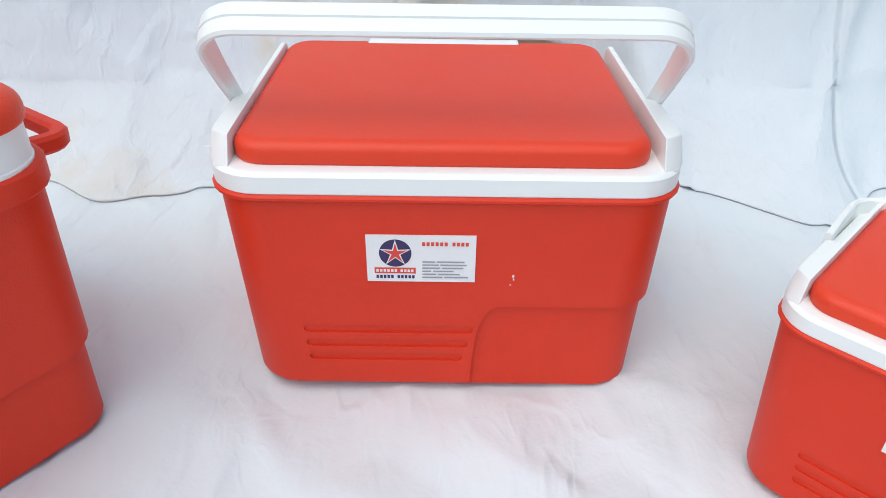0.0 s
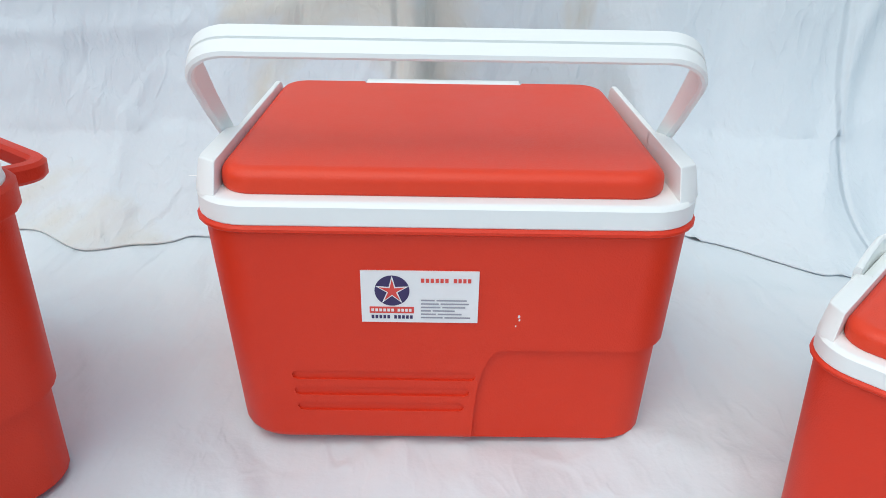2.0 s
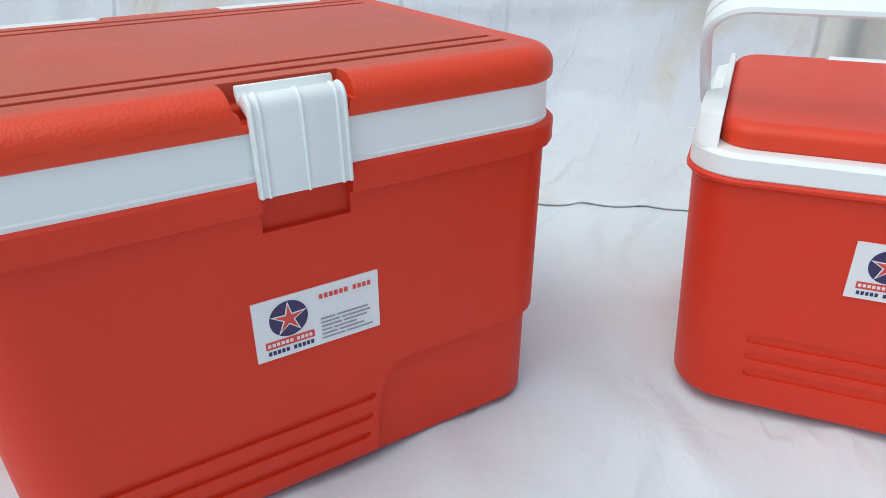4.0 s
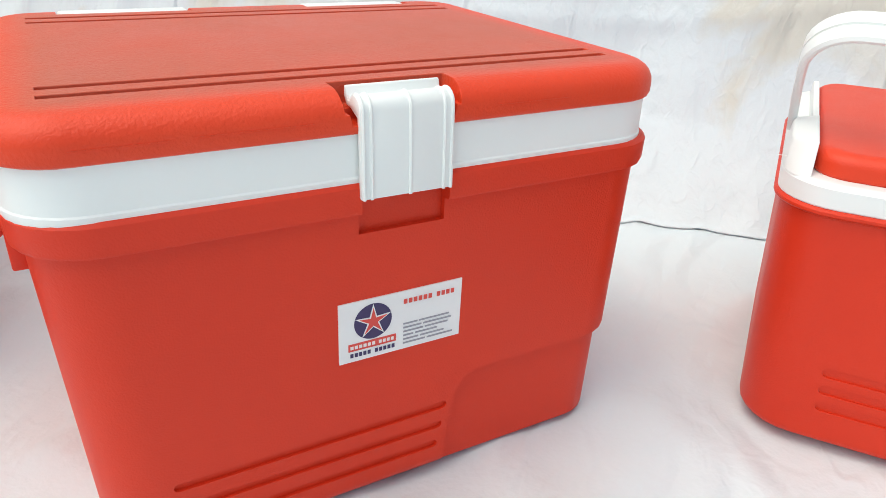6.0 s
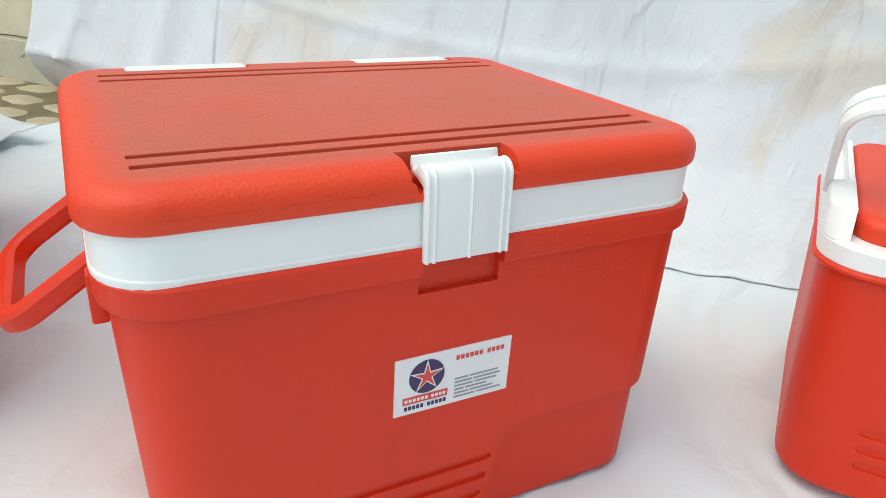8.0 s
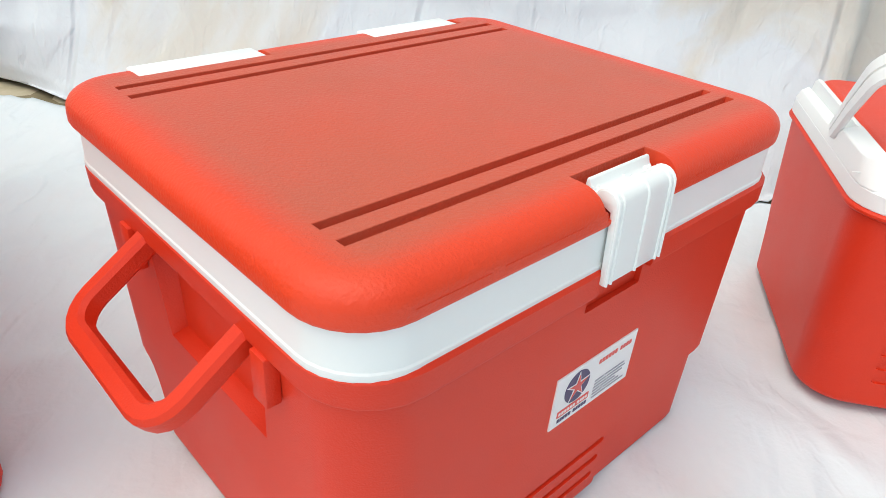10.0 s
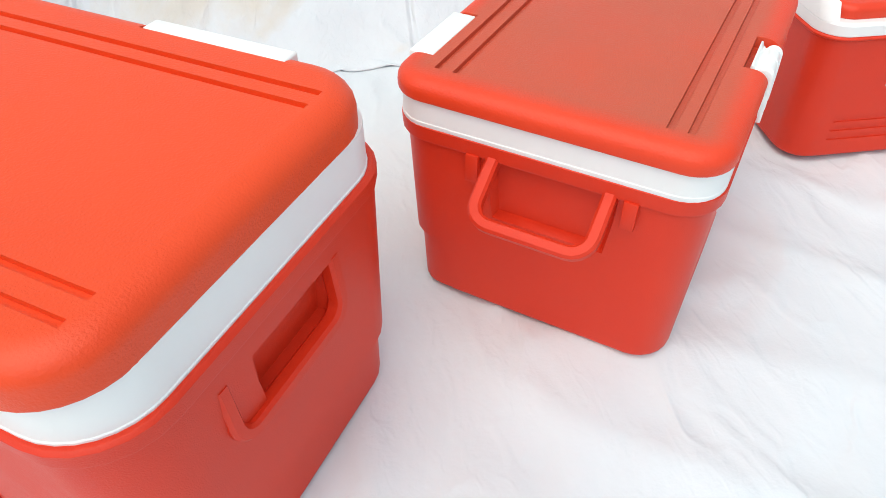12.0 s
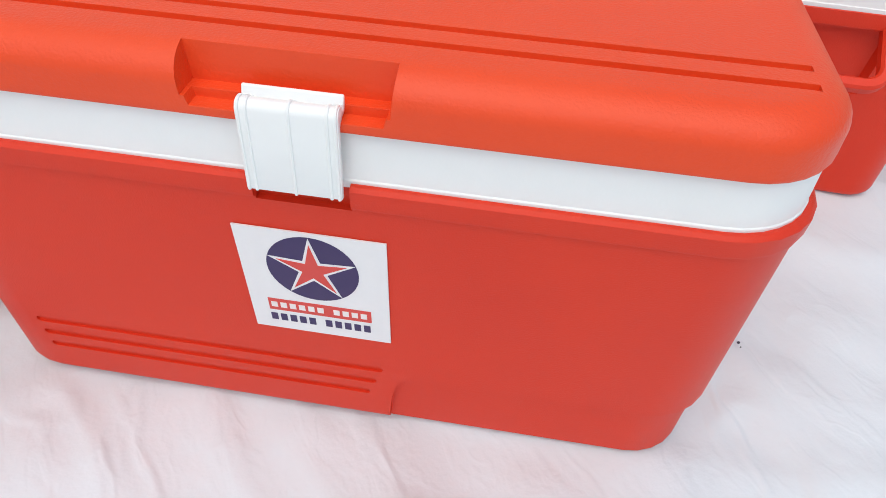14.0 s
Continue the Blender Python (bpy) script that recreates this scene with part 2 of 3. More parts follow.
def carved(bm, cutters, bevel=0.0012, seg=2, angle=30):
    """Cuts the cutters (bmeshes or objects) out of bm, rounds the new edges, and gives back a bmesh."""
    base = plain(bm)
    tools = []
    for c in cutters:
        t = c if isinstance(c, bpy.types.Object) else plain(c)
        tools.append(t)
        mod = base.modifiers.new("cut", "BOOLEAN")
        mod.operation, mod.solver, mod.object = "DIFFERENCE", "EXACT", t
    if bevel:
        bv = base.modifiers.new("round", "BEVEL")
        bv.width, bv.segments, bv.limit_method, bv.angle_limit = bevel, seg, "ANGLE", radians(angle)
        bv.use_clamp_overlap = True
    dg = bpy.context.evaluated_depsgraph_get()
    dg.update()
    me = bpy.data.meshes.new_from_object(base.evaluated_get(dg))
    out = bmesh.new()
    out.from_mesh(me)
    bpy.data.meshes.remove(me)
    for o in [base, *tools]:
        d = o.data
        bpy.data.objects.remove(o)
        bpy.data.meshes.remove(d)
    return out


def shaped(ob):
    """Evens the shading over large flat faces."""
    ob.modifiers.new("even", "WEIGHTED_NORMAL").keep_sharp = True
    return ob


def sweep(points, outs, across, section, bm=None, widths=None):
    """Carries a section (across, out) along points; outs: the outward way at each point; widths: how wide the section is there."""
    bm = bm or bmesh.new()
    rings = []
    for i, (p, o) in enumerate(zip(points, outs)):
        w = widths[i] if widths else 1.0
        rings.append([bm.verts.new(Vector(p) + Vector(across) * a * w + Vector(o) * b) for a, b in section])
    for r0, r1 in zip(rings, rings[1:]):
        for i in range(len(r0)):
            j = (i + 1) % len(r0)
            bm.faces.new((r0[i], r0[j], r1[j], r1[i]))
    bm.faces.new(list(reversed(rings[0])))
    bm.faces.new(rings[-1])
    return bm


def slot(x0, x1, z, h, y0, y1):
    """A cutter for a long slot with rounded ends in a front face."""
    n, out = 5, []
    for cx, a0 in ((x1 - h, -90), (x0 + h, 90)):
        for i in range(n):
            a = radians(a0 + 180 * i / (n - 1))
            out.append((cx + h * math.cos(a), z + h * math.sin(a)))
    return prism(out, y0, y1, "y")


def star_outline(cx, cz, r, inner):
    return [(cx + (r if i % 2 == 0 else inner) * math.sin(math.pi * i / 5), cz + (r if i % 2 == 0 else inner) * math.cos(math.pi * i / 5)) for i in range(10)]


def disc_outline(cx, cz, rx, rz, n=40):
    return [(cx + rx * math.cos(2 * math.pi * i / n), cz + rz * math.sin(2 * math.pi * i / n)) for i in range(n)]


def sticker(parent, x0, x1, z0, z1, y, lean, square=False):
    """A printed sticker on a front face: emblem, banner and bars of print. lean: tilt of the face in degrees."""
    w, h = x1 - x0, z1 - z0
    s = part("sticker", box(0, w, -0.0008, 0.0004, 0, h), PAPER, parent, "glossy white printed sticker with a star emblem")
    s.matrix_local = pose(x0, y, z0, lean, 0, 0)
    top = -0.0008

    def bar(name, a0, a1, b0, b1, mat, up=0.0004):
        part(name, box(a0 * w, a1 * w, top - up, top, b0 * h, b1 * h), mat, s)

    def word(a0, a1, b0, b1, n, mat, up=0.0004):
        bm = bmesh.new()
        step = (a1 - a0) / n
        for i in range(n):
            box((a0 + i * step) * w, (a0 + (i + 0.68) * step) * w, top - up, top, b0 * h, b1 * h, bm)
        part("print_bar", bm, mat, s)

    if square:
        ex, ez, er = 0.495 * w, 0.672 * h, 0.312 * w
        part("emblem", prism(disc_outline(ex, ez, er, er), top - 0.0003, top, "y"), NAVY, s, "navy blue round emblem")
        part("star_border", prism(star_outline(ex, ez, er * 0.99, er * 0.325), top - 0.0006, top, "y"), PAPER, s)
        part("star", prism(star_outline(ex, ez, er * 0.80, er * 0.235), top - 0.0009, top, "y"), PRINT_RED, s, "red star")
        bar("banner", 0.13, 0.87, 0.205, 0.325, PRINT_RED, 0.0003)
        word(0.15, 0.55, 0.240, 0.293, 6, PRINT_LIGHT, 0.0006)
        word(0.60, 0.86, 0.240, 0.293, 4, PRINT_LIGHT, 0.0006)
        word(0.13, 0.48, 0.095, 0.165, 5, NAVY)
        word(0.53, 0.88, 0.095, 0.165, 5, NAVY)
        return s
    ex, ez, er = 0.265 * w, 0.625 * h, 0.148 * w
    part("emblem", prism(disc_outline(ex, ez, er, er), top - 0.0003, top, "y"), NAVY, s, "navy blue round emblem")
    part("star_border", prism(star_outline(ex, ez, er * 0.99, er * 0.325), top - 0.0006, top, "y"), PAPER, s)
    part("star", prism(star_outline(ex, ez, er * 0.78, er * 0.230), top - 0.0009, top, "y"), PRINT_RED, s, "red star")
    bar("banner", 0.07, 0.45, 0.185, 0.31, PRINT_RED, 0.0003)
    word(0.085, 0.29, 0.222, 0.275, 6, PRINT_LIGHT, 0.0006)
    word(0.31, 0.44, 0.222, 0.275, 4, PRINT_LIGHT, 0.0006)
    word(0.085, 0.255, 0.078, 0.142, 5, NAVY)
    word(0.28, 0.45, 0.078, 0.142, 5, NAVY)
    word(0.51, 0.755, 0.79, 0.865, 6, PRINT_RED)
    word(0.785, 0.945, 0.79, 0.865, 4, PRINT_RED)
    for i, (a, b) in enumerate(((0.51, 0.90), (0.51, 0.92), (0.51, 0.89), (0.51, 0.80), (0.51, 0.86), (0.51, 0.935))):
        z = 0.455 - i * 0.068
        m = a + (b - a) * (0.32 + 0.07 * (i % 3))
        bar("print_bar", a, m - 0.008, z - 0.024, z, PRINT_GREY)
        bar("print_bar", m + 0.008, b, z - 0.024, z, PRINT_GREY)
    return s


def offset(s, d, z=None, dr=1.0):
    """A rounded rectangle section grown by d."""
    return (s[0] if z is None else z, s[1] + d, s[2] - d, s[3] + d, max(s[4] + d * dr, 0.004), *s[5:])


def tapered(low, high, z):
    k = (z - low[0]) / (high[0] - low[0])
    return (z,) + tuple(a + (b - a) * k for a, b in zip(low[1:], high[1:]))


def rounded_bottom(low, high, r=0.010, steps=4):
    out = []
    for i in range(steps + 1):
        a = radians(90 * i / steps)
        z = r - r * math.cos(a)
        out.append(offset(tapered(low, high, z), -r + r * math.sin(a), z))
    return out


def curve_step(x_seam, top, sweep_x=0.022):
    """The outline, in (along, z), of the set-back lower corner: an S-shaped seam, then level."""
    pts = [(x_seam, -0.05), (x_seam, 0.0)]
    for i in range(9):
        k = i / 8
        pts.append((x_seam + sweep_x * (0.25 * k + 0.75 * k ** 3), top * (1 - (1 - k) ** 1.7)))
    pts += [(1.0, top + 0.002), (1.0, -0.05)]
    return pts


def body_with_step(low, high, sections, seam, step_top, inset, side_seam, cuts):
    """A tapered cooler body whose lower part is set back along the front and one side, and at the rear of the other."""
    inner = [offset(tapered(low, high, z), -inset, z) for z in (-0.06, step_top + 0.03)]
    front = carved(prism(curve_step(seam, step_top), -1, 1, "y"), [loft(inner)], bevel=0)
    rear = carved(prism(curve_step(side_seam, step_top), -1, 0, "x"), [loft(inner)], bevel=0)
    return carved(loft(sections), [front, rear, *cuts], bevel=0.0016, seg=2, angle=32)


# ---------------------------------------------------------------- coolers with a latch and two swing handles
def latch(parent, x0, x1, y, z0, z1, depth):
    """A white snap latch: a hooked plate with three raised ribs."""
    outer = [(y, z0), (y + 0.0005, z0 + 0.55 * (z1 - z0))]
    q, d = depth * 0.40, depth
    for i in range(8):
        a = radians(180 - 125 * i / 7)
        outer.append((y + 0.0012 + q + q * math.cos(a), z1 - q - 0.001 + q * math.sin(a)))
    outer += [(y + d * 0.80, z1 - 0.0052), (y + d * 0.92, z1 - 0.0058), (y + d, z1 - 0.0035), (y + d + 0.0015, z1 + 0.0012), (y + d + 0.0035, z1 + 0.0016)]
    inner = [(y + d + 0.0042, z1 - 0.004), (y + d + 0.001, z1 - 0.0088), (y + d * 0.75, z1 - 0.0092), (y + 0.0055, z1 - 0.0125), (y + 0.0035, z0)]
    bm = prism(outer + inner, x0, x1, "x")
    plate = part("latch", carved(bm, [], 0.0008, 2), WHITE, parent, "white plastic snap latch")
    for k in (0.03, 0.11, 0.52, 0.89, 0.97):
        cx = x0 + (x1 - x0) * k
        pts, outs = [], []
        for p, q in zip(outer[:-2], outer[1:-1]):
            d = Vector((0, q[0] - p[0], q[1] - p[1])).normalized()
            pts.append((cx, p[0], p[1]))
            outs.append((0, -d.z, d.y))
        sec = [(0.0011 * math.cos(radians(a)), 0.0011 * math.sin(radians(a))) for a in range(0, 360, 45)]
        part("rib", sweep(pts, outs, (1, 0, 0), sec), WHITE, plate)
    return plate


def swing_handle(parent, side, x, y0, y1, z, dx, dz, th=0.0122):
    """A red bail handle on the cooler's end; dx, dz: how far its grip stands out and hangs down."""
    way = Vector((side * dx, 0, dz))
    ln = way.length
    way.normalize()
    nrm = Vector((-way.z, 0, way.x)) * side
    c, hw, r = Vector((x, (y0 + y1) / 2, z)), (y1 - y0) / 2, 0.020
    plan = [(-hw, -0.006, -1, 0), (-hw, ln - r, -1, 0)]
    for i in range(1, 5):
        a = radians(90 * i / 5)
        plan.append((-hw + r - r * math.cos(a), ln - r + r * math.sin(a), -math.cos(a), math.sin(a)))
    plan.append((-hw + r, ln, 0, 1))
    plan += [(-p[0], p[1], -p[2], p[3]) for p in reversed(plan)]
    pts = [c + Vector((0, p[0], 0)) + way * p[1] for p in plan]
    outs = [Vector((0, p[2], 0)) + way * p[3] for p in plan]
    h, t = th * 0.62, th * 0.55
    sec = [(-h, -t * 0.6), (-h * 0.6, -t), (h * 0.6, -t), (h, -t * 0.6), (h, t * 0.6), (h * 0.6, t), (-h * 0.6, t), (-h, t * 0.6)]
    return part("handle", sweep(pts, outs, nrm, sec), RED, parent, "red plastic swing handle", 28)


def latch_cooler(spec, m, label, full=True):
    """A red cooler box with a white band, a lid with paired grooves, a latch, hinges and end handles."""
    root = tagged(new("cooler_box"), label, "cooler box", "cooler boxes on the sheet")
    low, high = spec["low"], spec["high"]
    zc, zb, zl, zt = spec["collar"], spec["band"], spec["lid"], spec["top"]
    sec = rounded_bottom(low, high)
    sec += [tapered(low, high, zc - 0.012), tapered(low, high, zc - 0.001)]
    cd = spec["collar_out"]
    for d, z in ((cd * 0.85, zc), (cd, zc + 0.002), (cd, zb - 0.003), (cd - 0.002, zb - 0.0008), (cd - 0.004, zb)):
        sec.append(offset(tapered(low, high, z), d, z))
    cuts = []
    ha0, ha1, hz0, hz1 = spec["pocket"]
    for side in (-1, 1):
        ex = side * high[1]
        pocket = bmesh.new()
        deep = ex - side * spec["pocket_deep"]
        for px, g, up in ((deep, 0.0075, 0.010), (ex, 0.0, 0.0), (ex + side * 0.03, -0.010, -0.012)):
            for py, pz in ((ha0 + 0.004 + g, hz0 + up), (ha1 - 0.004 - g, hz0 + up), (ha1 - g * 0.6, hz1), (ha0 + g * 0.6, hz1)):
                pocket.verts.new((px, py, pz))
        bmesh.ops.convex_hull(pocket, input=pocket.verts)
        cuts.append(pocket)
    for x0, x1, z in spec["ribs"]:
        yf = tapered(low, high, z)[2]
        cuts.append(slot(x0, x1, z, spec["rib_h"], yf - 0.02, yf + 0.0024))
    nx0, nx1, nz0 = spec["notch"]
    yf = tapered(low, high, nz0)[2]
    cuts.append(box(nx0, nx1, yf - 0.05, yf + spec["notch_deep"], nz0, zb + 0.01))
    shaped(part("body", body_with_step(low, high, sec, spec["seam"], spec["step"], 0.0055, spec["side_seam"], cuts), RED, root,
                "red moulded plastic body with ribs and a set-back lower corner"))
    # white band between body and lid
    hz = (0, *spec["band_rect"])
    shaped(part("rim_band", loft([offset(hz, -0.001, zb - 0.004), offset(hz, 0, zb - 0.001), offset(hz, 0, zb + 0.002),
                                  offset(hz, -0.0008, zb + 0.003), offset(hz, -0.001, zl + 0.003)], 9), WHITE, root, "white plastic rim band"))
    # lid
    hx, y0, y1, r, rt = spec["lid_size"]
    ls = [(zl, hx - 0.004, y0 + 0.004, y1 - 0.004, r - 0.004), (zl + 0.0015, hx - 0.001, y0 + 0.001, y1 - 0.001, r - 0.001),
          (zl + 0.004, hx, y0, y1, r)]
    for i in range(7):
        a = radians(90 * i / 6)
        d = rt - rt * math.cos(a)
        ls.append((zt - rt * 0.8 + rt * 0.8 * math.sin(a), hx - d, y0 + d, y1 - d, max(r - d, 0.008)))
    cuts = []
    for gy in spec["grooves"]:
        cuts.append(box(-spec["groove_x"], spec["groove_x"], gy - 0.0033, gy + 0.0033, zt - 0.0048, zt + 0.02))
    lx0, lx1, ly, lz = spec["lid_notch"]
    cuts.append(prism([(lx0 + 0.003, lz + 0.006), (lx1 - 0.003, lz + 0.006), (lx1, zt + 0.02), (lx0, zt + 0.02)], y0 - 0.05, ly, "y"))
    cuts.append(prism([(lx0 + 0.007, lz), (lx1 - 0.007, lz), (lx1 - 0.004, lz + 0.012), (lx0 + 0.004, lz + 0.012)], y0 - 0.05, y0 + 0.55 * (ly - y0), "y"))
    for h0, h1 in spec["hinges"]:
        cuts.append(box(h0, h1, spec["hinge_y"], y1 + 0.05, zl + 0.006, zt + 0.02))
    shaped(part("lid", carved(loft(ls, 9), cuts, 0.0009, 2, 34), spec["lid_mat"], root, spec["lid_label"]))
    for h0, h1 in spec["hinges"]:
        part("hinge_cover", box(h0 + 0.0012, h1 - 0.0012, spec["hinge_y"] + 0.0008, y1 + 0.0005, zl + 0.004, zt - 0.0010, bevel=0.0025, seg=3),
             WHITE, root, "white plastic hinge cover")
    latch(root, *spec["latch"])
    for side, dx, dz in spec["handles"]:
        hx0, hy0, hy1, hzp = spec["pivot"]
        swing_handle(root, side, side * hx0, hy0, hy1, hzp, dx, dz)
        for yy, w in ((hy0 - 0.021, -1), (hy1 + 0.021, 1)):
            xs = sorted((side * (hx0 - 0.006), side * (hx0 + 0.0035)))
            part("handle_lug", box(xs[0], xs[1], yy - 0.007, yy + 0.007, hzp - 0.026, hzp + 0.006, bevel=0.0015), RED, root)
    if spec["sticker"]:
        sticker(root, *spec["sticker"])
    root.matrix_world = m
    return root


MEDIUM = dict(
    lid_mat=DUST_SHEEN_LID, lid_label="red plastic lid with dust and painted sheen, and two pairs of long grooves",
    low=(0.0, 0.1927, -0.1340, 0.1775, 0.040, 0.0080), high=(0.238, 0.1988, -0.1385, 0.1835, 0.038, 0.0043), collar=0.2205, band=0.2400, lid=0.2665, top=0.2905,
    collar_out=0.0058, band_rect=(0.2010, -0.1420, 0.1870, 0.040, 0.0012), lid_size=(0.2040, -0.1440, 0.1885, 0.040, 0.017), grooves=(-0.1017, -0.0832, 0.1236, 0.1436), groove_x=0.1735,
    lid_notch=(-0.036, 0.040, -0.118, 0.2725), hinges=((-0.152, -0.050), (0.050, 0.152)), hinge_y=0.1600,
    latch=(-0.0262, 0.0315, -0.1475, 0.2305, 0.2885, 0.020), notch=(-0.0245, 0.0318, 0.2057), notch_deep=0.004,
    pocket=(-0.058, 0.078, 0.138, 0.2165), pocket_deep=0.018, pivot=(0.199, -0.049, 0.070, 0.2165), handles=((-1, 0.049, -0.034), (1, 0.058, -0.004)),
    ribs=((-0.145, 0.042, 0.058), (-0.145, 0.039, 0.041), (-0.145, 0.036, 0.024)), rib_h=0.0032, seam=0.0416, step=0.082, side_seam=0.120,
    sticker=(-0.0385, 0.0475, 0.1172, 0.1608, -0.1364, 1.08))

LARGE = dict(
    lid_mat=WARM_CAST_LID, lid_label="red plastic lid with a warm white-balance cast in its colour and two pairs of long grooves",
    low=(0.0, 0.3105, -0.1655, 0.1600, 0.056, -0.0035), high=(0.275, 0.3132, -0.1865, 0.1660, 0.058, -0.0013), collar=0.2580, band=0.2755, lid=0.3135, top=0.3525,
    collar_out=0.0030, band_rect=(0.3107, -0.1843, 0.1620, 0.058, -0.0016), lid_size=(0.3080, -0.1905, 0.1545, 0.057, 0.024), grooves=(-0.1479, -0.1268, 0.0838, 0.1038), groove_x=0.2835,
    lid_notch=(-0.066, 0.060, -0.1715, 0.3215), hinges=((-0.231, -0.0795), (0.0795, 0.231)), hinge_y=0.1340,
    latch=(-0.0300, 0.0290, -0.1965, 0.2715, 0.3320, 0.014), notch=(-0.031, 0.031, 0.2545), notch_deep=0.006,
    pocket=(-0.058, 0.056, 0.168, 0.2360), pocket_deep=0.020, pivot=(0.3050, -0.090, 0.054, 0.2310), handles=((-1, 0.008, -0.060), (1, 0.005, -0.058)),
    ribs=((-0.253, 0.044, 0.0775), (-0.253, 0.038, 0.0600), (-0.253, 0.032, 0.0425)), rib_h=0.0034, seam=0.0476, step=0.070, side_seam=0.120,
    sticker=(-0.0525, 0.0520, 0.1195, 0.2295, -0.1754, 4.4, True))

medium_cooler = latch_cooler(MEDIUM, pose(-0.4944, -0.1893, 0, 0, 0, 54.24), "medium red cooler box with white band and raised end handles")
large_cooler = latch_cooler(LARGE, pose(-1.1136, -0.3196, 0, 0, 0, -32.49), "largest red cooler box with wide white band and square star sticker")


# ---------------------------------------------------------------- coolers with one carrying handle over the lid
def bail_cooler(m, label, bar=(0.0015, -0.025, 0.3142)):
    """A red cooler with a white rim, side rails, a red lid and a white strap handle leaning forward."""
    root = tagged(new("cooler_box"), label, "cooler box", "cooler boxes on the sheet")
    low, high = (0.0, 0.1735, -0.0710, 0.204, 0.042, 0.0055), (0.200, 0.1810, -0.0735, 0.214, 0.038, 0.003)
    sec = rounded_bottom(low, high, 0.008)
    sec += [tapered(low, high, 0.183), tapered(low, high, 0.1905)]
    for d, z in ((0.003, 0.192), (0.0045, 0.1935), (0.0045, 0.1955), (0.002, 0.1975)):
        sec.append(offset(high, d, z))
    cuts = []
    for x0, x1, z in ((-0.117, 0.028, 0.0665), (-0.116, 0.0235, 0.0510), (-0.1145, 0.0195, 0.0355)):
        yf = tapered(low, high, z)[2]
        cuts.append(slot(x0, x1, z, 0.0042, yf - 0.02, yf + 0.0017))
    shaped(part("body", body_with_step(low, high, sec, 0.0262, 0.092, 0.0045, 0.165, cuts), RED, root,
                "red moulded plastic body with three ribs and a set-back lower corner"))
    # rim with side rails
    bm = loft([offset(high, 0.0005, 0.1960), offset(high, 0.0025, 0.1985), offset(high, 0.0025, 0.2120), offset(high, 0.0005, 0.2145), offset(high, -0.003, 0.2155)], 9)
    block = ((0.1640, -0.0660, 0.2135), (0.1750, -0.0605, 0.2135), (0.1820, -0.0490, 0.2135), (0.1836, -0.0360, 0.2135), (0.1836, 0.0340, 0.2135), (0.1640, 0.0340, 0.2135),
             (0.1640, -0.0540, 0.2375), (0.1700, -0.0500, 0.2370), (0.1800, -0.0400, 0.2350), (0.1818, -0.0280, 0.2340), (0.1818, 0.0340, 0.2330), (0.1640, 0.0340, 0.2375))
    lip = tuple((x, y, z) for x in (0.1640, 0.1692) for y, z in ((0.0300, 0.2125), (0.0300, 0.2372), (0.1760, 0.2372), (0.1830, 0.2335), (0.1900, 0.2125)))
    ledge = ((0.1690, 0.0300, 0.2125), (0.1836, 0.0300, 0.2125), (0.1836, 0.1850, 0.2125), (0.1690, 0.2010, 0.2125),
             (0.1690, 0.0300, 0.2265), (0.1800, 0.0300, 0.2235), (0.1800, 0.1820, 0.2225), (0.1690, 0.1960, 0.2235))
    for side in (-1, 1):
        for corners in (block, lip, ledge):
            tmp = bmesh.new()
            for x, y, z in corners:
                tmp.verts.new((0.003 + side * x, y, z))
            bmesh.ops.convex_hull(tmp, input=tmp.verts)
            tmp = carved(tmp, [], 0.0013, 2)
            me = bpy.data.meshes.new("rail")
            tmp.to_mesh(me)
            tmp.free()
            bm.from_mesh(me)
            bpy.data.meshes.remove(me)
    shaped(part("rim", bm, WHITE, root, "white plastic rim with raised side rails"))
    # lid
    hx, y0, y1, r, rt, zl, zt = 0.1615, -0.0625, 0.2045, 0.026, 0.0115, 0.2135, 0.2340
    ls = [(zl, hx - 0.003, y0 + 0.003, y1 - 0.003, r - 0.003), (zl + 0.0035, hx, y0, y1, r)]
    for i in range(6):
        a = radians(90 * i / 5)
        d = rt - rt * math.cos(a)
        ls.append((zt - rt * 0.8 + rt * 0.8 * math.sin(a), hx - d, y0 + d, y1 - d, max(r - d, 0.008)))
    shaped(part("lid", carved(loft(ls, 9), [box(-0.079, 0.079, 0.1895, 0.3, zl + 0.004, 0.3)], 0.0012, 2, 34), SMOOTH_LID, root, "plain red plastic lid"))
    part("hinge_cover", box(-0.078, 0.078, 0.1902, 0.2050, zl + 0.002, zt + 0.0006, bevel=0.0018, seg=3), WHITE, root, "white plastic hinge cover")
    # strap handle
    foot, bar = Vector((0.0015, 0.0445, 0.2280)), Vector(bar)
    up = (bar - foot).normalized()
    across = Vector((0, -up.z, up.y))
    ln, hw, rr = (bar - foot).length, 0.1845, 0.032
    plan = [(-hw + 0.004, -0.004, -1, 0), (-hw + 0.001, ln * 0.35, -1, 0), (-hw, ln - rr, -1, 0)]
    for i in range(1, 8):
        a = radians(90 * i / 8)
        plan.append((-hw + rr - rr * math.cos(a), ln - rr + rr * math.sin(a), -math.cos(a), math.sin(a)))
    plan.append((-hw + rr, ln, 0, 1))
    plan += [(-p[0], p[1], -p[2], p[3]) for p in reversed(plan)]
    pts = [foot + Vector((p[0], 0, 0)) + up * p[1] for p in plan]
    outs = [Vector((p[2], 0, 0)) + up * p[3] for p in plan]
    h, t = 0.0140, 0.0028
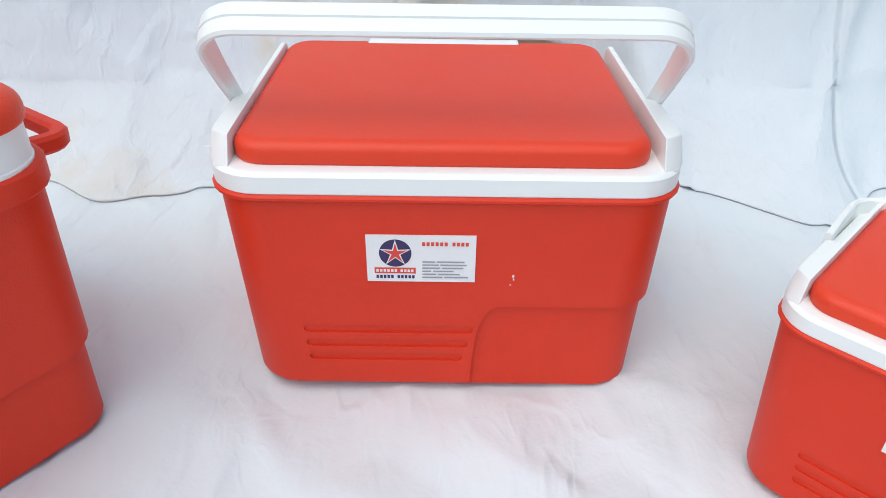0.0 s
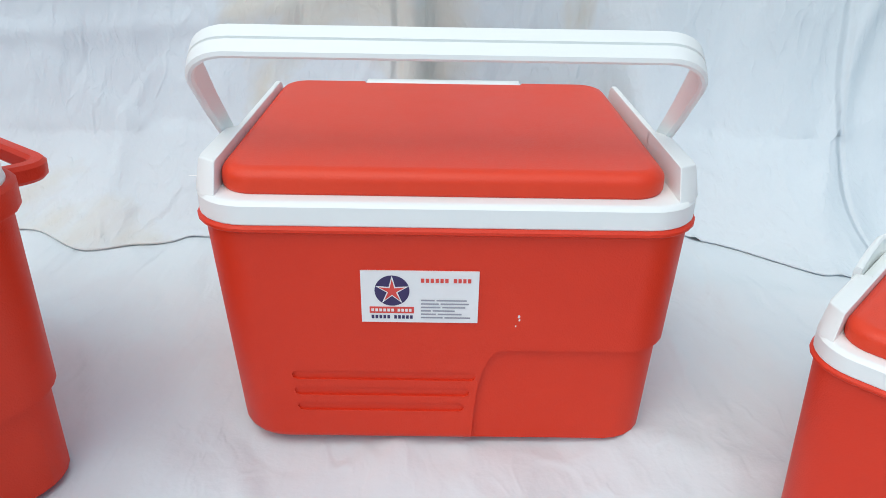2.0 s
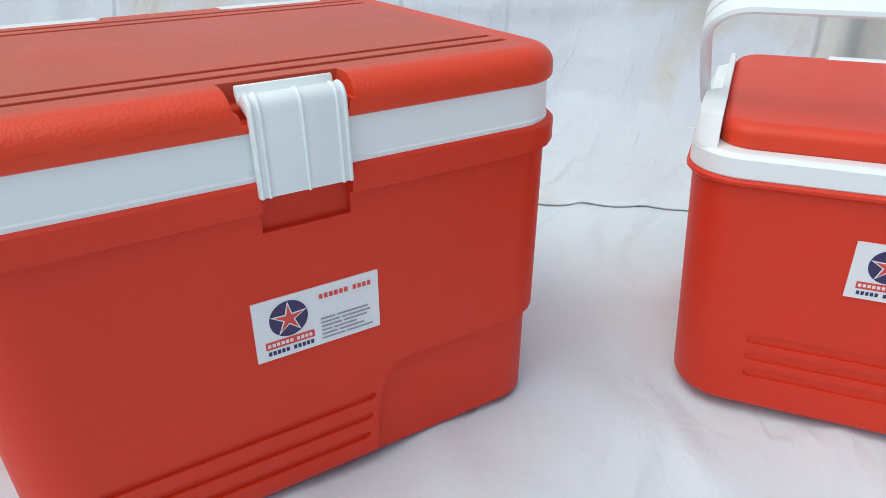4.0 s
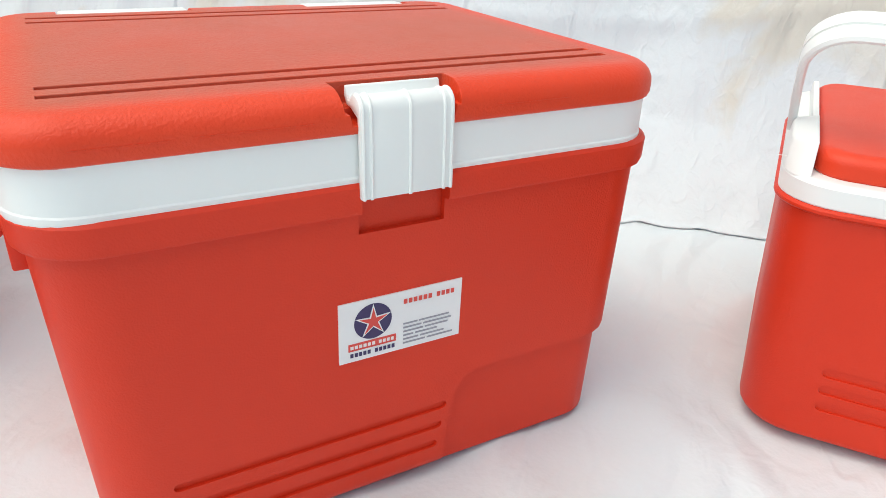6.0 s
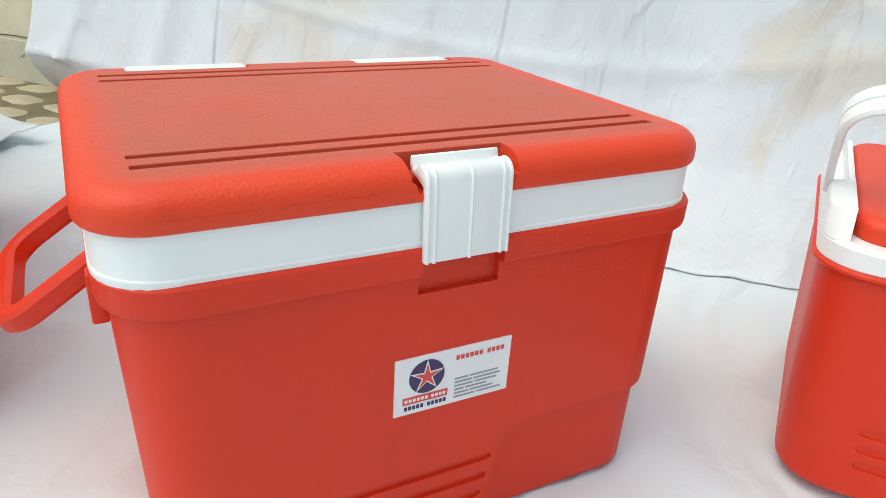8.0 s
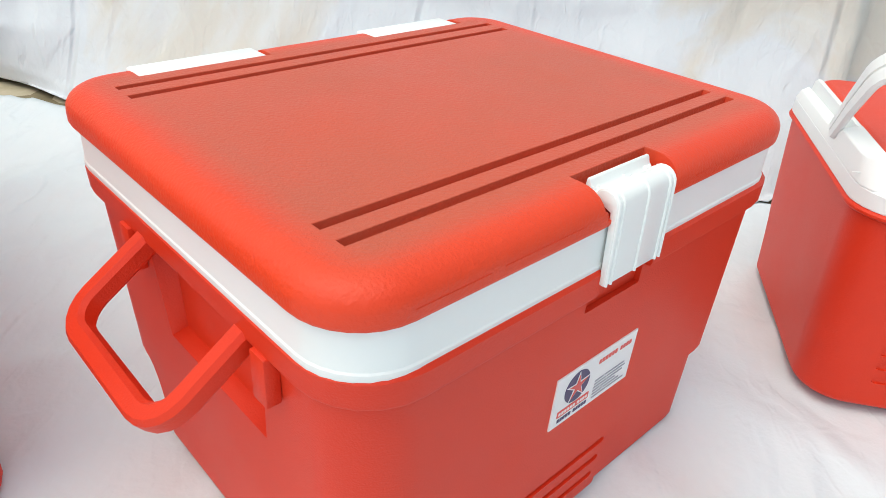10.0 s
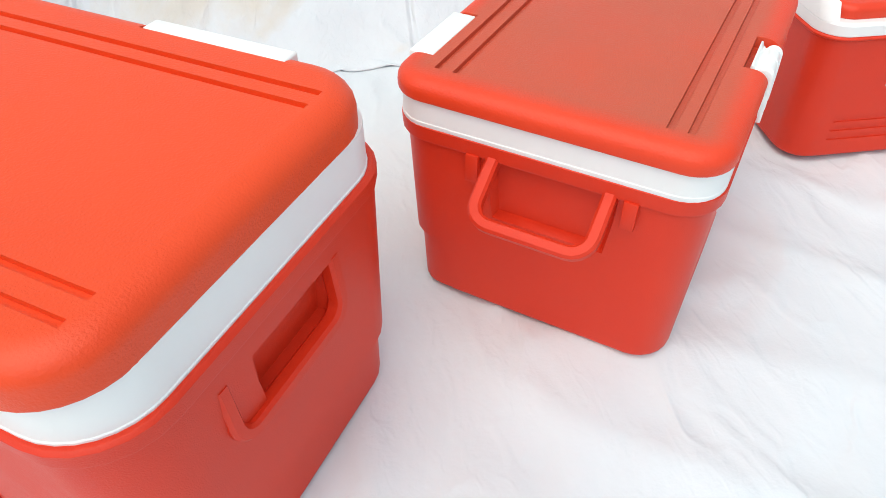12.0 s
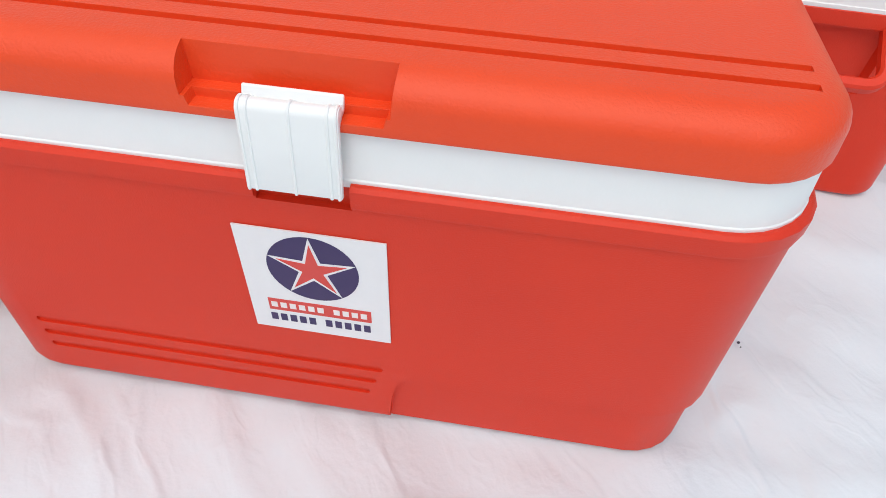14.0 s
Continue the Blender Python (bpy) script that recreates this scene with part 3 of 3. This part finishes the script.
    sec = [(-h, -t * 0.4), (-h + 0.0022, -t * 1.1), (h - 0.0022, -t * 1.1), (h, -t * 0.4), (h, t * 0.4), (h - 0.0022, t * 1.2), (0.0012, t * 1.35), (0.0005, t * 0.70),
           (-0.0005, t * 0.70), (-0.0012, t * 1.35), (-h + 0.0022, t * 1.2), (-h, t * 0.4)]
    slim = [0.60 + 0.40 * min(1.0, max(0.0, p[1] / (ln - rr))) if p[1] < ln - rr else 1.0 for p in plan]
    part("handle", sweep(pts, outs, across, sec, None, slim), WHITE, root, "white plastic strap carrying handle, swung forward", 40)
    sticker(root, -0.0597, 0.0273, 0.1180, 0.1622, -0.0728, 0.86)
    root.matrix_world = m
    return root


handle_cooler = bail_cooler(pose(0, 0, 0), "red cooler box with white rim and white strap handle")
small_cooler = bail_cooler(pose(0.364, -0.2136, 0, 0, 0, -44.35) @ Matrix.Diagonal((0.768, 0.768, 0.768, 1)),
                           "small red cooler box with its white handle folded back", (0.0015, 0.147, 0.226))

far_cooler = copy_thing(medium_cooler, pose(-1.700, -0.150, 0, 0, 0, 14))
tagged(far_cooler, "red cooler box at the end of the row on the sheet")


# ---------------------------------------------------------------- cloth, ground and wall
def grid_sheet(name, nx, ny, place, mat, thick=0.0016):
    bm = bmesh.new()
    vs = [[bm.verts.new(place(i / nx, j / ny)) for i in range(nx + 1)] for j in range(ny + 1)]
    for j in range(ny):
        for i in range(nx):
            bm.faces.new((vs[j][i], vs[j][i + 1], vs[j + 1][i + 1], vs[j + 1][i]))
    ob = part(name, bm, mat, None, "", 80)
    so = ob.modifiers.new("thickness", "SOLIDIFY")
    so.thickness, so.offset = thick, 0
    return ob


def wrinkle(x, y):
    """Low folds and creases of a sheet lying flat, in metres."""
    v = Vector((x, y, 0))
    w = 0.0040 * noise.noise(v * 2.3) + 0.0026 * noise.noise(v * 6.0 + Vector((4, 2, 0))) + 0.0008 * noise.noise(v * 19)
    a = noise.noise(Vector((x * 1.5 + y * 2.6, (y - 0.6 * x) * 0.7, 3)))
    w += 0.0080 * max(0.0, 1 - abs(a) * 8) ** 2
    c = noise.noise(Vector((x * 4.5 - y * 1.4, (y + x) * 1.6, 9)))
    w += 0.0060 * max(0.0, 1 - abs(c) * 8) ** 2
    return w


def flat_sheet(u, v):
    x, y = -1.62 + u * 2.9, -2.3 + v * 2.68
    return (x, y, -0.0075 + wrinkle(x, y))


def side_sheet(u, v):
    x, y = -3.2 + u * 1.704, -2.3 + v * 2.52
    x += 0.006 * noise.noise(Vector((y * 5, 0, 0))) * u
    z = 0.0035 + wrinkle(x, y) * (1 if u > 0.9 else 0.9) + 0.003 * u ** 12
    if v > 0.93:
        z += 0.05 * ((v - 0.93) / 0.07) ** 2 * max(0, noise.noise(Vector((x * 4, 3, 0))) + 0.5)
    return (x, y, z)


tagged(grid_sheet("floor_sheet", 200, 190, flat_sheet, SHEET), "creased white cotton sheet spread on the ground", "sheet", kind="structure")
tagged(grid_sheet("floor_sheet", 110, 150, side_sheet, SHEET), "second white sheet overlapping on the ground", "sheet", kind="structure")


def flap(x, z):
    """A fold that runs down across the cloth: what lies under it stands forward."""
    under = 0.028 - 0.62 * (x + 0.28) + 0.25 * max(0.0, x + 0.28) - z
    step = min(max((under + 0.008) / 0.016, 0.0), 1.0)
    ends = min(max((x + 0.60) / 0.15, 0.0), 1.0) * min(max((-0.12 - x) / 0.06, 0.0), 1.0)
    return 0.011 * step * step * (3 - 2 * step) * ends * max(0.0, 1 - max(under, 0.0) / 0.12)


def drape(x, s, front, hem):
    """A cloth hung on the wall that runs out on the ground: s from 0 at its top to 1 at its hem; front: where the hem lies."""
    top, knee, wall_y = 1.9, 0.10, 0.545
    run = max(wall_y - front, 0.02)
    down = top - knee
    total = down + math.hypot(run, knee)
    d = s * total
    fold = (0.020 * noise.noise(Vector((x * 3.2, d * 0.5, 1))) + 0.010 * noise.noise(Vector((x * 9, d * 1.2, 5))) + 0.004 * noise.noise(Vector((x * 17, d * 9, 7)))
            + 0.012 * max(0, 1 - abs(noise.noise(Vector((x * 2.1 + d * 0.5, d * 0.35, 8)))) * 8) ** 2
            + 0.006 * max(0, 1 - abs(noise.noise(Vector((x * 0.8, d * 3.1, 2)))) * 12) ** 2)
    fold += flap(x, top - d if d < down else knee * (1 - (d - down) / (total - down)) ** 1.7)
    if d < down:
        y, z = wall_y - 0.10 * (d / down) ** 9, top - d
    else:
        k = (d - down) / max(total - down, 1e-6)
        y = (wall_y - 0.10) + (front - wall_y + 0.10) * k
        z = knee * (1 - k) ** 1.7 + 0.0010
        if x > -1.45 and not hem:
            low = -0.0042 + wrinkle(x, y)
            lift = abs(fold) * 0.4 * (1 - (s - 0.9) * 8 if s > 0.9 else 1) * (1 - k)
            return (x, y - fold * 0.5 * (1 - 0.7 * k), max(z + lift - 0.0060 * k, low if y < 0.385 else 0.001))
    if hem:
        k = min(hem / 0.140, 1.0)
        k = k * k * (3 - 2 * k)
        y, z = y + (wall_y - 0.004 - y) * k, z + (top - s * (top - hem) - z) * k
        return (x, y - fold * (1 - 0.5 * k), z)
    return (x, y - fold * (1 if d < down else 0.5), max(z + (0 if d < down else abs(fold) * 0.4 * (1 - (s - 0.9) * 8 if s > 0.9 else 1)), 0.0010))


def pick(x, pts):
    for (a, fa), (b, fb) in zip(pts, pts[1:]):
        if a <= x <= b:
            k = (x - a) / (b - a)
            k = k * k * (3 - 2 * k)
            return fa + (fb - fa) * k
    return pts[0][1] if x < pts[0][0] else pts[-1][1]


FRONT = ((-1.84, 0.535), (-1.5, 0.46), (-1.1, 0.345), (-0.83, 0.298), (-0.68, 0.300), (-0.555, 0.332), (-0.446, 0.272), (-0.385, 0.290), (-0.30, 0.312), (-0.19, 0.340),
         (-0.04, 0.42), (0.00, 0.53), (0.20, 0.52), (0.335, 0.325), (0.50, 0.228), (0.62, 0.34), (1.6, 0.36))
HEM = ((-0.05, 0.0), (-0.005, 0.140), (0.03, 0.148), (0.12, 0.142), (0.20, 0.128), (0.345, 0.0))


def wall_cloth(u, v):
    x = -1.845 + u * 3.4
    return drape(x, v, pick(x, FRONT), pick(x, HEM))


tagged(grid_sheet("hanging_cloth", 420, 230, wall_cloth, HANGING), "white stained cotton cloth hung on the wall, trailing on the ground", "cloth", kind="structure")

ground = part("ground", box(-60, 60, -60, 60, -0.30, -0.012), EARTH)
tagged(ground, "olive brown ground of the yard", "ground", kind="structure")
wall = part("wall_north", box(-9, 9, 0.575, 0.80, -0.012, 2.3), PLASTER)
tagged(wall, "cream plastered yard wall", "wall", kind="structure")
plinth = part("plinth", box(-9, 9, 0.569, 0.575, -0.012, 0.092), PLINTH, wall)


def crack(name, pts, w, y, mat):
    """A thin uneven crack on the wall, as a low strip."""
    bm = bmesh.new()
    rows = []
    for i, (x, z) in enumerate(pts):
        k = w * (0.4 + 0.6 * abs(noise.noise(Vector((x * 31, z * 17, 2)))))
        rows.append([bm.verts.new((x, y, z - k)), bm.verts.new((x, y, z + k)), bm.verts.new((x, y + 0.004, z + k)), bm.verts.new((x, y + 0.004, z - k))])
    for a, b in zip(rows, rows[1:]):
        for i in range(4):
            bm.faces.new((a[i], a[(i + 1) % 4], b[(i + 1) % 4], b[i]))
    bm.faces.new(rows[0])
    bm.faces.new(rows[-1])
    return part(name, bm, mat, wall)


for x0, x1, z0 in ((-2.75, -2.02, 0.101), (-1.97, -1.78, 0.098)):
    crack("crack", [(x0 + (x1 - x0) * i / 14, z0 + 0.006 * noise.noise(Vector((x0 + i * 0.4, 1, 0)))) for i in range(15)], 0.0022, 0.5725, CRACK)
for cx, cz, r in ((-1.955, 0.142, 0.007), (-1.938, 0.140, 0.004), (-2.05, 0.062, 0.010)):
    out = [(cx + r * (1.3 + 0.5 * noise.noise(Vector((a, cx, 0)))) * math.cos(a), cz + r * (0.7 + 0.5 * noise.noise(Vector((a, cz, 4)))) * math.sin(a))
           for a in [2 * math.pi * i / 14 for i in range(14)]]
    part("wall_chip", prism(out, 0.5665 if cz < 0.09 else 0.5725, 0.578, "y"), CRACK if cz > 0.09 else PLINTH, wall)


# paving stones, seen beyond the cloth
def stone_mesh(k):
    rnd = random.Random(k)
    out = []
    for i in range(12):
        a = 2 * math.pi * i / 12
        c, q = math.cos(a), math.sin(a)
        r = (abs(c) ** 3.2 + abs(q) ** 3.2) ** (-1 / 3.2) * (0.92 + 0.14 * rnd.random())
        out.append((0.062 * r * c, 0.040 * r * q))
    bm = bmesh.new()
    low = [bm.verts.new((x, y, -0.012)) for x, y in out]
    mid = [bm.verts.new((x, y, 0.000)) for x, y in out]
    up = [bm.verts.new((x * 0.90, y * 0.86, 0.004)) for x, y in out]
    for a, b in ((low, mid), (mid, up)):
        for i in range(12):
            bm.faces.new((a[i], a[(i + 1) % 12], b[(i + 1) % 12], b[i]))
    bm.faces.new(up)
    bmesh.ops.recalc_face_normals(bm, faces=bm.faces)
    me = bpy.data.meshes.new("paving_stone")
    bm.to_mesh(me)
    bm.free()
    me.materials.append(STONE)
    return smooth(me, 50)


STONES = [stone_mesh(k) for k in range(5)]
rnd = random.Random(4)
for xa, xb, ya in ((-3.3, -1.05, 0.16), (-0.20, 0.75, 0.27)):
    row, y = 0, 0.535
    while y > ya:
        x = xa + (0.075 if row % 2 else 0)
        while x < xb:
            st = new("paving_stone", STONES[rnd.randrange(5)])
            st.parent = ground
            st.matrix_local = pose(x + rnd.uniform(-0.008, 0.008), y + rnd.uniform(-0.005, 0.005), -0.0145 + rnd.uniform(-0.002, 0.002), 0, 0, rnd.uniform(-9, 9))
            x += 0.150
        y -= 0.098
        row += 1

# specks on the sheet and marks on the plastic
for x, y, r in ((-0.8100, -0.5320, 0.0017), (-0.8120, -0.5375, 0.0009)):
    bm = bmesh.new()
    bmesh.ops.create_icosphere(bm, subdivisions=1, radius=r)
    for v in bm.verts:
        v.co = Vector((v.co.x * 1.3 + x, v.co.y + y, v.co.z * 0.5 + 0.0005))
    tagged(part("crumb", bm, DIRT), "tiny dark crumb lying on the white sheet", "crumb", "crumbs")


def chip(parent, x, z, y, r, mat):
    bm = bmesh.new()
    bmesh.ops.create_icosphere(bm, subdivisions=1, radius=r)
    for v in bm.verts:
        v.co = Vector((v.co.x + x, v.co.y * 0.35 + y, v.co.z * 1.5 + z))
    part("scuff", bm, mat, parent, "pale scuff mark")


for x, z, r in ((0.0585, 0.1235, 0.0011), (0.0590, 0.1205, 0.0008), (0.0565, 0.1150, 0.0006)):
    chip(handle_cooler, x, z, -0.0726, r, PRINT_LIGHT)
part("moulding_flash", prism([(-0.1850, 0.2213), (-0.176, 0.2210), (-0.176, 0.2217)], -0.0425, -0.0415, "y"), WHITE, handle_cooler, "thin white flash left from moulding")


def scratch(parent, x0, z0, x1, z1, y, w=0.0004):
    """A pale hairline scratch on a front face."""
    d = Vector((x1 - x0, z1 - z0)).normalized() * w
    out = [(x0, z0), (x0 + d.y, z0 - d.x), (x1, z1), (x0 - d.y, z0 + d.x)]
    part("scratch", prism(out, y - 0.0002, y + 0.0015, "y"), SCUFF, parent, "pale hairline scratch")


scratch(medium_cooler, 0.0740, 0.2265, 0.0690, 0.2205, -0.1426, 0.0003)
scratch(medium_cooler, 0.0630, 0.2120, 0.0570, 0.2010, -0.1360, 0.0003)
for x0, x1, z in ((-0.165, -0.120, 0.2752), (-0.110, -0.050, 0.2757), (0.060, 0.115, 0.2755)):
    part("parting_line", box(x0, x1, -0.1444, -0.1430, z - 0.0003, z + 0.0003), RED_LID, medium_cooler, "thin moulding line on the lid")
